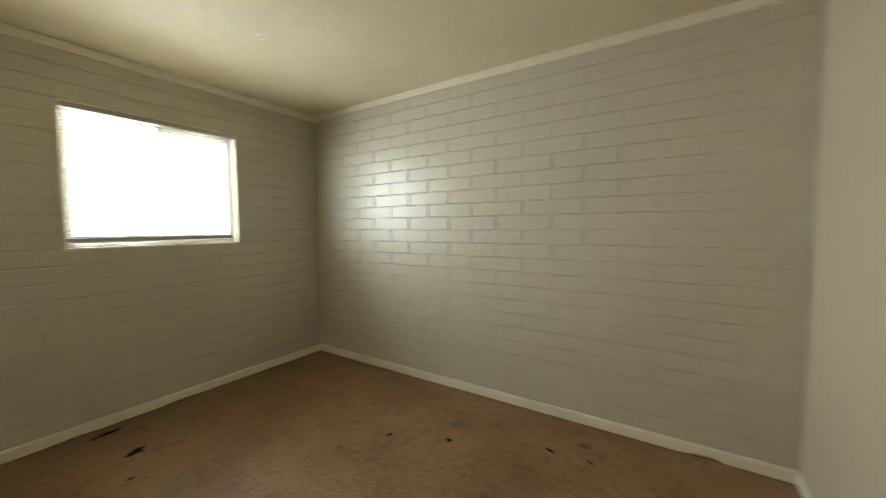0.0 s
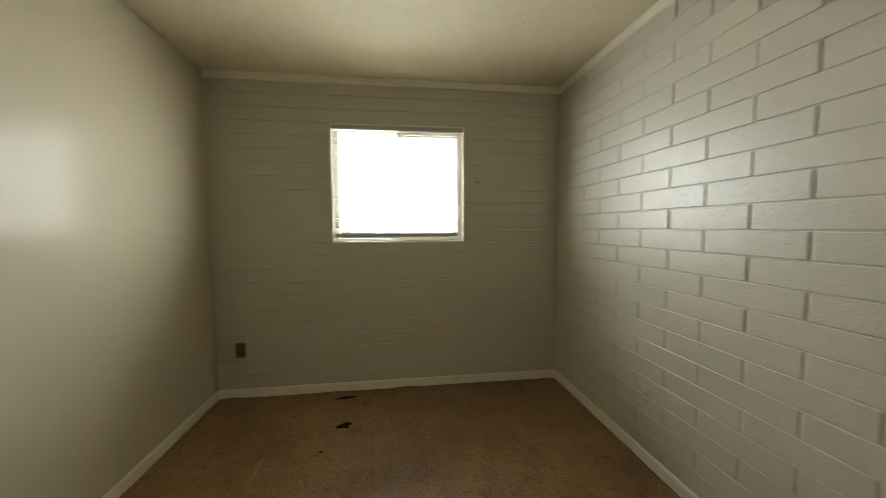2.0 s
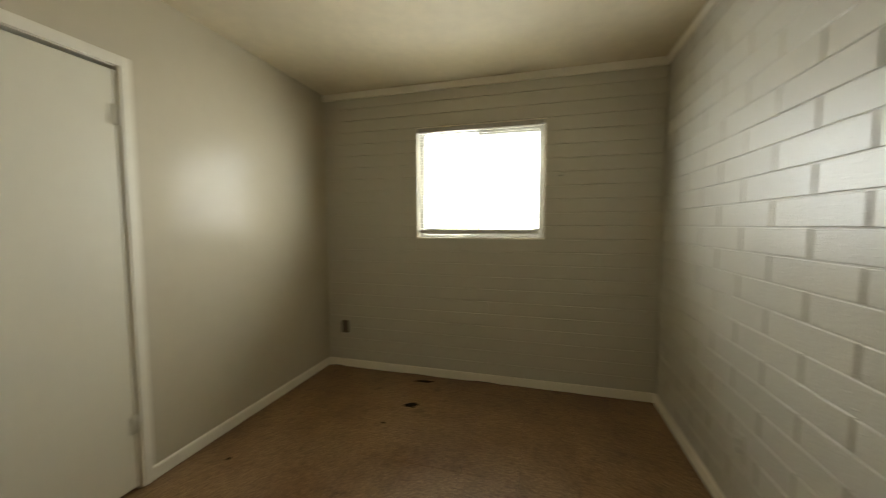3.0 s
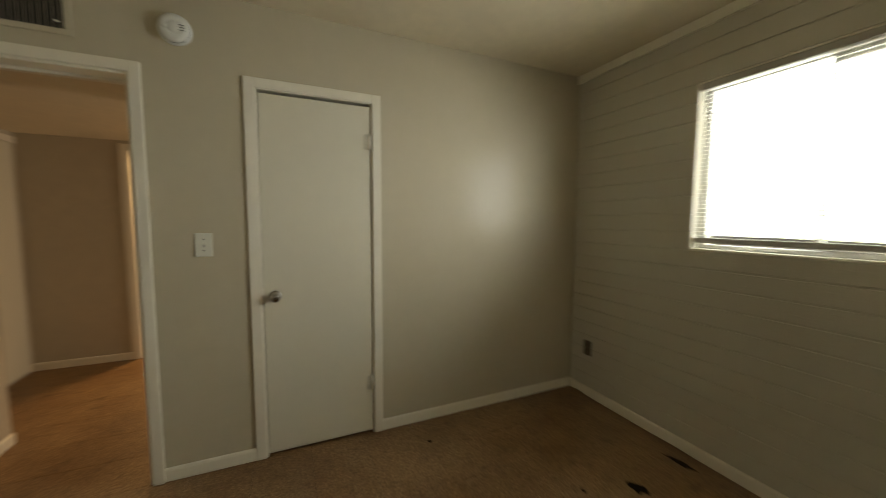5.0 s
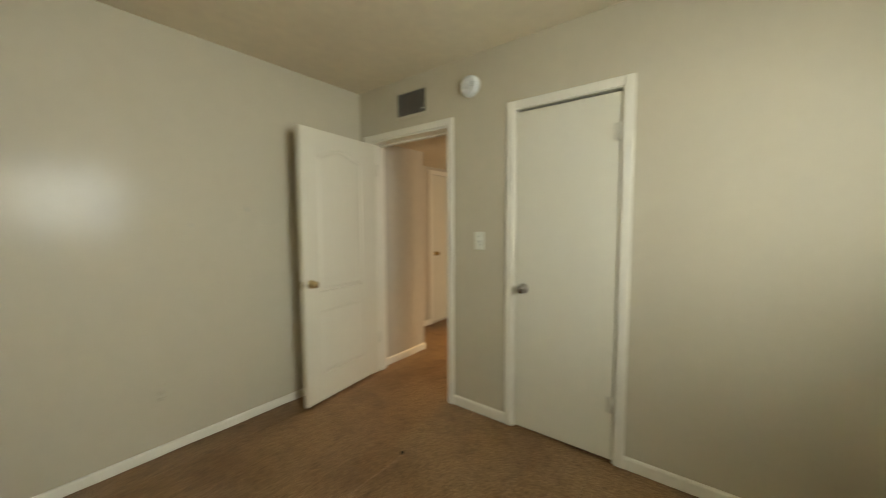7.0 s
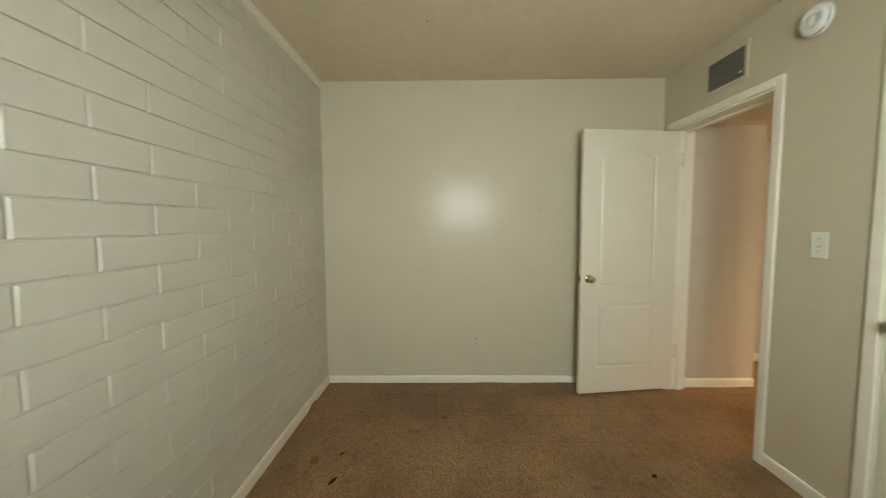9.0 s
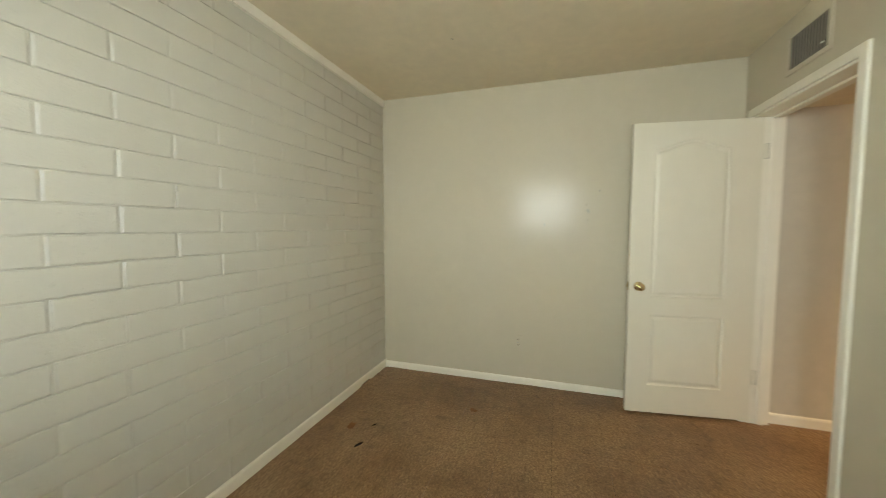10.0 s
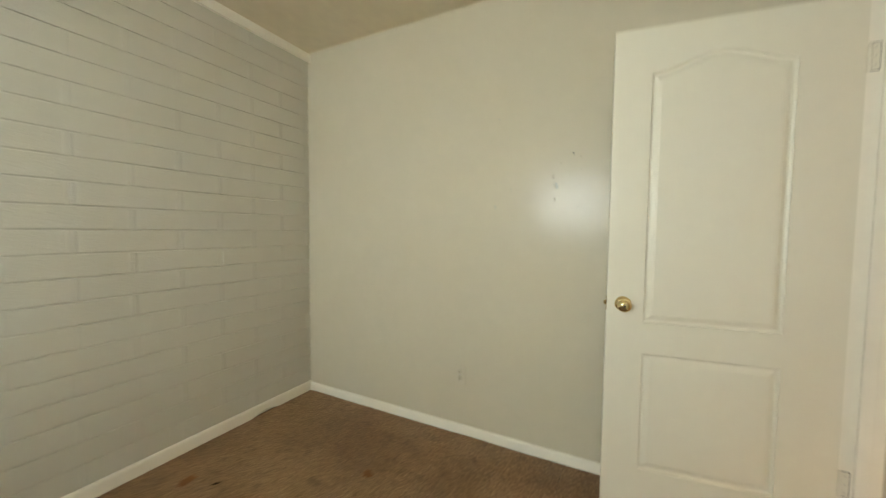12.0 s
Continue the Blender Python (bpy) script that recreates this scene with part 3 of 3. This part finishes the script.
def outlet(label, m, plate_mat, body_mat):
    t = wall_plate("wall_outlet", label, "outlet", m, plate_mat)
    for dz in (-0.0195, 0.0195):
        bm = lathe([(0, 0.0085), (0.0155, 0.008), (0.0168, 0.006), (0.0168, 0)], 24, Matrix.Translation((0, 0, dz)) @ Matrix.Rotation(math.pi / 2, 4, "X"))
        soc = part("socket", bm, body_mat, t)
        for dx, hh in ((-0.0063, 0.0045), (0.0063, 0.0037)):
            part("slot", boxed(dx - 0.0012, -0.0092, dz + 0.003 - hh, dx + 0.0012, -0.008, dz + 0.003 + hh), black_void, soc)
        part("slot", boxed(-0.0022, -0.0092, dz - 0.0105, 0.0022, -0.008, dz - 0.006, bevel=0.0005), black_void, soc)
    part("screw", lathe([(0, 0.0072), (0.003, 0.0068), (0.0034, 0.0055), (0.0034, 0.004)], 12, Matrix.Rotation(math.pi / 2, 4, "X")), steel, t)
    return t


outlet("brown plastic outlet on the painted block wall", pose(W, 0.176, 0.378, 0, 0, 90), brown_plastic, brown_plastic)
outlet("painted-over outlet on the glossy block wall", pose(-0.945, N - 0.001, 0.378, 0, 0, 0), block_paint, block_paint)
outlet("painted-over outlet low on the plaster wall", pose(E - 0.004, 1.506, 0.363, 0, 0, -90), wall_paint, wall_paint)

sw = wall_plate("light_switch", "ivory toggle light switch on the plaster wall", "light switch", pose(0.443, S + 0.0005, 1.232, 0, 0, 180), plastic, 0.076, 0.122)
bm = boxed(-0.004, -0.017, -0.002, 0.004, -0.003, 0.008, bevel=0.001)
bmesh.ops.rotate(bm, verts=bm.verts, cent=(0, 0, 0), matrix=Matrix.Rotation(radians(-20), 3, "X"))
part("toggle", bm, plastic, sw)
part("toggle_slot", boxed(-0.0055, -0.0062, -0.012, 0.0055, -0.0052, 0.012), steel, sw)
for dz in (-0.030, 0.030):
    part("screw", lathe([(0, 0.0072), (0.003, 0.0068), (0.0036, 0.0055), (0.0036, 0.004)], 12, Matrix.Translation((0, 0, dz)) @ Matrix.Rotation(math.pi / 2, 4, "X")), brown_plastic, sw)

sm = thing("smoke_detector", "round white plastic smoke detector above the door", "smoke detector", pose(0.517, S, 2.277, -90, 0, 0))
part("base", lathe([(0, 0), (0.072, 0), (0.072, 0.010), (0.069, 0.013), (0, 0.013)], 48), white_plastic, sm)
part("cover", lathe([(0.066, 0.013), (0.066, 0.026), (0.062, 0.034), (0.050, 0.039), (0.030, 0.041), (0.028, 0.0395), (0.026, 0.041), (0, 0.042)], 48), white_plastic, sm)
bm = bmesh.new()
for k in range(5):
    a0 = k * 72 + 8
    for q in range(9):
        a = radians(a0 + q * 6)
        bmesh.ops.create_cube(bm, size=1, matrix=Matrix.Rotation(a, 4, "Z") @ Matrix.Translation((0.0655, 0, 0.020)) @ Matrix.Diagonal((0.002, 0.0071, 0.003, 1)))
part("sounder_slots", bm, black_void, sm)
part("test_button", lathe([(0, 0.045), (0.010, 0.0447), (0.0115, 0.043), (0.0115, 0.04)], 20, Matrix.Translation((0.036, 0.0, -0.002))), white_plastic, sm)
bm = bmesh.new()
for q in (-0.012, 0.0, 0.012):
    box(bm, -0.046, q - 0.0014, 0.0385, -0.022, q + 0.0014, 0.0412)
part("grille_slot", bm, black_void, sm)

# air vent above the open door
vx0, vx1, vz0, vz1 = 0.892, 1.236, 2.168, 2.392
vent = thing("air_vent", "greige painted air grille with dark vertical louvres", "air vent", Matrix.Translation(((vx0 + vx1) / 2, S, (vz0 + vz1) / 2)))
hw, hh, iw, ih = (vx1 - vx0) / 2, (vz1 - vz0) / 2, 0.146, 0.086
for a in ((-hw, -hh, hw, -ih), (-hw, ih, hw, hh), (-hw, -ih, -iw, ih), (iw, -ih, hw, ih)):
    part("frame", boxed(a[0], 0, a[1], a[2], 0.009, a[3], bevel=0.002), wall_paint, vent)
# no duct behind the louvres: its darkness is put into this black sheet
part("backing", boxed(-iw, 0.0005, -ih, iw, 0.002, ih), black_void, vent)
for i in range(13):
    x = -iw + 0.012 + i * (2 * iw - 0.024) / 12
    bm = boxed(-0.0012, -0.0028, -ih, 0.0012, 0.0028, ih)
    bmesh.ops.transform(bm, matrix=Matrix.Translation((x, 0.0068, 0)) @ Matrix.Rotation(radians(6), 4, "Z"), verts=bm.verts)
    part("slat", bm, louvre_grey, vent)
part("lever", boxed(-iw + 0.012, 0.012, -ih + 0.022, -iw + 0.028, 0.018, -ih + 0.030, bevel=0.002), plastic, vent)

# ---- toilet in the bathroom ----
tl = thing("toilet", "white porcelain toilet standing in the bathroom", "toilet", pose(1.60, -3.62, 0, 0, 0, 0))
part("tank", boxed(-0.23, 0.0, 0.40, 0.23, 0.19, 0.74, bevel=0.025, seg=3), porcelain, tl)
part("tank_lid", boxed(-0.245, -0.005, 0.74, 0.245, 0.205, 0.775, bevel=0.012, seg=3), porcelain, tl)
bm = lathe([(0.13, 0), (0.115, 0.03), (0.10, 0.12), (0.12, 0.24), (0.185, 0.36), (0.19, 0.385), (0.15, 0.39), (0, 0.39)], 32)
bmesh.ops.transform(bm, matrix=Matrix.Translation((0, 0.43, 0)) @ Matrix.Diagonal((1, 1.3, 1, 1)), verts=bm.verts)
part("bowl", bm, porcelain, tl)
part("foot", boxed(-0.10, 0.10, 0, 0.10, 0.45, 0.33, bevel=0.03, seg=3), porcelain, tl)
bm = lathe([(0, 0.39), (0.185, 0.39), (0.192, 0.40), (0.188, 0.425), (0.15, 0.432), (0, 0.434)], 32)
bmesh.ops.transform(bm, matrix=Matrix.Translation((0, 0.42, 0)) @ Matrix.Diagonal((1, 1.28, 1, 1)), verts=bm.verts)
part("seat_lid", bm, porcelain, tl)


# ---- marks on the floor, walls and ceiling ----
def blot(name, label, x, y, w, l, turn, mat, h=0.003, seed=0, category="stain", m=None):
    """A small ragged flake lying on a surface, edges drawn out to nothing."""
    rng = random.Random(seed)
    bm = bmesh.new()
    n = 22
    rim = []
    for i in range(n):
        a = 2 * math.pi * i / n
        r = 0.55 + 0.45 * rng.random()
        rim.append(bm.verts.new((w / 2 * r * math.cos(a), l / 2 * r * math.sin(a), 0.0002)))
    inner = [bm.verts.new((v.co.x * 0.6, v.co.y * 0.6, h * (0.5 + rng.random()))) for v in rim]
    c = bm.verts.new((0, 0, h))
    for i in range(n):
        j = (i + 1) % n
        bm.faces.new((rim[i], rim[j], inner[j], inner[i]))
        bm.faces.new((inner[i], inner[j], c))
    ob = link_mesh(name, bm, mat)
    ob.matrix_world = m if m is not None else pose(x, y, 0.0, 0, 0, turn)
    return tagged(ob, label, category)


blot("floor_tear", "long blackened tear in the brown floor", -1.955, 0.985, 0.055, 0.20, 8, tear_dark, seed=1, category="floor tear")
blot("floor_stain", "ragged black burn mark on the brown floor", -1.56, 1.02, 0.09, 0.12, 30, tear_dark, seed=2)
blot("floor_stain", "tiny black speck on the brown floor", -1.29, 0.92, 0.02, 0.035, 0, tear_dark, seed=3)
blot("floor_stain", "small black burn mark on the brown floor", -0.03, 2.115, 0.05, 0.045, 20, tear_dark, seed=4)
blot("floor_stain", "faint dark smudge on the brown floor", -0.385, 1.96, 0.035, 0.05, 0, tear_dark, h=0.001, seed=5)
blot("floor_debris", "small black curled scrap lying on the brown floor", 0.532, 2.345, 0.075, 0.025, -25, tear_dark, h=0.006, seed=6, category="debris")
blot("floor_debris", "thin dark sliver lying on the brown floor", 0.752, 2.36, 0.05, 0.016, -35, tear_dark, h=0.004, seed=7, category="debris")
blot("floor_stain", "rusty brown stain on the brown floor", 0.70, 2.50, 0.11, 0.07, 20, rust_stain, h=0.001, seed=8)
blot("floor_stain", "dark brown scuff on the brown floor", 1.145, 1.765, 0.08, 0.06, 60, rust_stain, h=0.002, seed=9)
blot("floor_stain", "small black mark on the brown floor", 0.575, 0.645, 0.03, 0.045, 40, tear_dark, seed=10)
blot("floor_stain", "small black mark beside the closet wall", -0.725, 0.235, 0.035, 0.03, 40, tear_dark, seed=11)
blot("nail_hole", "small dark nail hole in the block wall", 0, 0, 0.012, 0.022, 0, tear_dark, h=0.002, seed=13, category="nail hole", m=pose(W, 2.052, 1.694, 0, 90, 0))
for k, (x, y, s) in enumerate(((-1.0, 1.555, 0.05), (-1.03, 1.60, 0.03), (-0.98, 1.52, 0.022), (-1.207, 2.12, 0.014), (0.857, 1.846, 0.018))):
    blot("ceiling_mark", "small flaked patch in the ceiling paint", 0, 0, s, s * 0.6, 0, brown_plastic if s < 0.02 else trim_paint, h=0.0015, seed=20 + k, category="paint flake", m=pose(x, y, TOP, 180, 0, 30 * k))

for k, (y, z, w, l) in enumerate(((0.985, 1.452, 0.035, 0.05), (1.306, 1.35, 0.016, 0.04), (1.29, 1.827, 0.03, 0.008), (0.90, 1.61, 0.03, 0.02), (1.22, 1.44, 0.012, 0.03))):
    blot("wall_scuff", "small chipped scuff in the wall paint", 0, 0, l, w, 0, scuffed, h=0.0012, seed=40 + k, category="scuff", m=pose(E + 0.0005, y, z, 0, -90, 15 * k))

for k, (y, z, w, l) in enumerate(((1.0, 1.50, 0.022, 0.03), (0.99, 1.447, 0.018, 0.035), (0.988, 1.385, 0.02, 0.028), (0.964, 1.565, 0.012, 0.012), (0.869, 1.592, 0.02, 0.016), (0.867, 1.529, 0.012, 0.014), (0.883, 1.344, 0.03, 0.01), (0.738, 1.288, 0.012, 0.016), (1.005, 1.533, 0.014, 0.012))):
    blot("paint_drip", "small raised drip in the satin wall paint", 0, 0, l, w, 0, wall_paint, h=0.0022, seed=60 + k, category="paint drip", m=pose(E + 0.0003, y, z, 0, -90, 25 * k))

# ---- painted blocks ----
COURSE, HALF, Z0 = 0.10312, 0.20625, 0.07
BED, HEAD = 0.0045, 0.012
block_cache = {}


def block_mesh(length, height, variant, flush=False):
    """One block: front face towards -y, worn uneven arrises, its back sunk in the mortar."""
    key = (round(length, 3), round(height, 3), variant, flush)
    if key not in block_cache:
        jit = random.Random(variant * 31 + 7)
        bm = bmesh.new()
        lx, lz = length / 2, height / 2
        n = 5 if length > 0.25 else 3
        loop = [(-lx + 2 * lx * i / n, -lz) for i in range(n)] + [(lx, -lz), (lx, 0.0), (lx, lz)] + [(lx - 2 * lx * i / n, lz) for i in range(1, n)] + [(-lx, lz), (-lx, 0.0)]
        wob = [jit.uniform(-0.0009, 0.0012) for _ in loop]
        rings = []
        for inset, y in ((0, 0.012), (0, 0.0034), (0.0010, 0.0012), (0.0030, 0.0)):
            ring = []
            for (u, z), w in zip(loop, wob):
                cut = inset + (w if y < 0.01 else 0)
                on_end, on_bed = abs(abs(u) - lx) < 1e-6, abs(abs(z) - lz) < 1e-6
                cu = (0 if flush else cut) if on_end else 0
                ring.append(bm.verts.new((u - math.copysign(cu, u), y, z - math.copysign(cut if on_bed else 0, z))))
            rings.append(ring)
        for r0, r1 in zip(rings, rings[1:]):
            for i in range(len(r0)):
                j = (i + 1) % len(r0)
                bm.faces.new((r0[i], r0[j], r1[j], r1[i]))
        bm.faces.new(rings[-1])
        me = bpy.data.meshes.new("block")
        bm.to_mesh(me)
        bm.free()
        me.materials.append(block_paint)
        block_cache[key] = me
    return block_cache[key]


rng = random.Random(5)


def joint_mesh():
    """The painted mortar of one head joint: a shallow hollow between two blocks."""
    bm = bmesh.new()
    hz, w = (COURSE - BED) / 2 - 0.001, HEAD / 2 + 0.001
    prof = [(w * k / 4, 0.0012 + 0.0046 * math.cos(math.pi * k / 8)) for k in range(-4, 5)]
    cols = [[bm.verts.new((u, y + 0.0006 * abs(k), hz * k)) for k in (-1, -0.4, 0.4, 1)] for u, y in prof]
    for c0, c1 in zip(cols, cols[1:]):
        for i in range(3):
            bm.faces.new((c0[i], c1[i], c1[i + 1], c0[i + 1])).smooth = True
    me = bpy.data.meshes.new("mortar_joint")
    bm.to_mesh(me)
    bm.free()
    me.materials.append(block_paint)
    return me


JOINT = joint_mesh()


def lay_blocks(parent, u0, u1, phase, place, hole=None, bed=BED, head=HEAD, tilt=0.16):
    """Half-bond courses between u0 and u1; place(u, z) gives the pose; hole: (u0, u1, z0, z1) left free."""
    for n in range(-1, 24):
        za, zb = max(0.0, Z0 + COURSE * n), min(TOP, Z0 + COURSE * (n + 1))
        shift = phase + (HALF if n % 2 else 0)
        k = math.floor((u0 - shift) / (2 * HALF))
        joints = [shift + 2 * HALF * i for i in range(k, k + 14)]
        spans = []
        for a, b in zip(joints, joints[1:]):
            a, b = max(a, u0), min(b, u1)
            if b - a < 0.02:
                continue
            if hole and zb > hole[2] + 0.01 and za < hole[3] - 0.01:
                for c, d in ((a, min(b, hole[0])), (max(a, hole[1]), b)):
                    if d - c > 0.015:
                        spans.append((c, d))
            else:
                spans.append((a, b))
        for a, b in spans:
            ga = 0 if a in (u0,) or (hole and a == hole[1]) else head / 2
            gb = 0 if b in (u1,) or (hole and b == hole[0]) else head / 2
            ob = new("block", block_mesh(b - a - ga - gb, zb - za - bed, rng.randrange(6), head < 0.002))
            ob.parent = parent
            ob.matrix_world = place((a + ga + b - gb) / 2, (za + zb) / 2) @ pose(0, rng.uniform(-0.0006, 0.0006), 0, rng.uniform(-tilt, tilt), 0, rng.uniform(-tilt, tilt) / 3)
            if gb and head > 0.005 and zb - za > COURSE - 0.01:
                joint = new("mortar_joint", JOINT)
                joint.parent = parent
                joint.matrix_world = place(b, (za + zb) / 2) @ pose(rng.uniform(-0.001, 0.001), rng.uniform(-0.0006, 0.0008), 0, 0, 0, rng.uniform(-3, 3))


lay_blocks(wn, W, E, 0.0, lambda u, z: pose(u, N, z))
lay_blocks(ww, S, N, WY0, lambda u, z: pose(W, u, z, 0, 0, 90), hole=(WY0, WY1, WZ0, WZ1), bed=0.0075, head=0.0004, tilt=0.1)

# ---- floor tiles ----
TILE, TX0, TY0 = 0.3048, 0.254, 1.215
tile_cache = {}


def tile_mesh(w, l):
    key = (round(w, 3), round(l, 3))
    if key not in tile_cache:
        bm = bmesh.new()
        rings = [[bm.verts.new((sx * (w / 2 - i), sy * (l / 2 - i), z)) for sx, sy in ((-1, -1), (1, -1), (1, 1), (-1, 1))] for i, z in ((0, -0.0035), (0, -0.0004), (0.0005, 0))]
        for r0, r1 in zip(rings, rings[1:]):
            for i in range(4):
                j = (i + 1) % 4
                bm.faces.new((r0[i], r0[j], r1[j], r1[i]))
        bm.faces.new(rings[-1])
        me = bpy.data.meshes.new("tile")
        bm.to_mesh(me)
        bm.free()
        me.materials.append(vinyl)
        tile_cache[key] = me
    return tile_cache[key]


GAP = 0.0011
xs = sorted({W, HX} | {TX0 + TILE * i for i in range(-12, 12) if W + 0.02 < TX0 + TILE * i < HX - 0.02})
ys = sorted({-3.65, N} | {TY0 + TILE * i for i in range(-20, 8) if -3.63 < TY0 + TILE * i < N - 0.02})
for xa, xb_ in zip(xs, xs[1:]):
    for ya_, yb_ in zip(ys, ys[1:]):
        if yb_ < -0.13 and xb_ < 0.55:
            continue
        if ya_ > -0.13 and xa > E:
            continue
        ob = new("tile", tile_mesh(xb_ - xa - GAP, yb_ - ya_ - GAP))
        ob.parent = floor
        ob.matrix_world = pose((xa + xb_) / 2, (ya_ + yb_) / 2, rng.uniform(-0.0003, 0.0), 0, 0, rng.uniform(-0.03, 0.03))
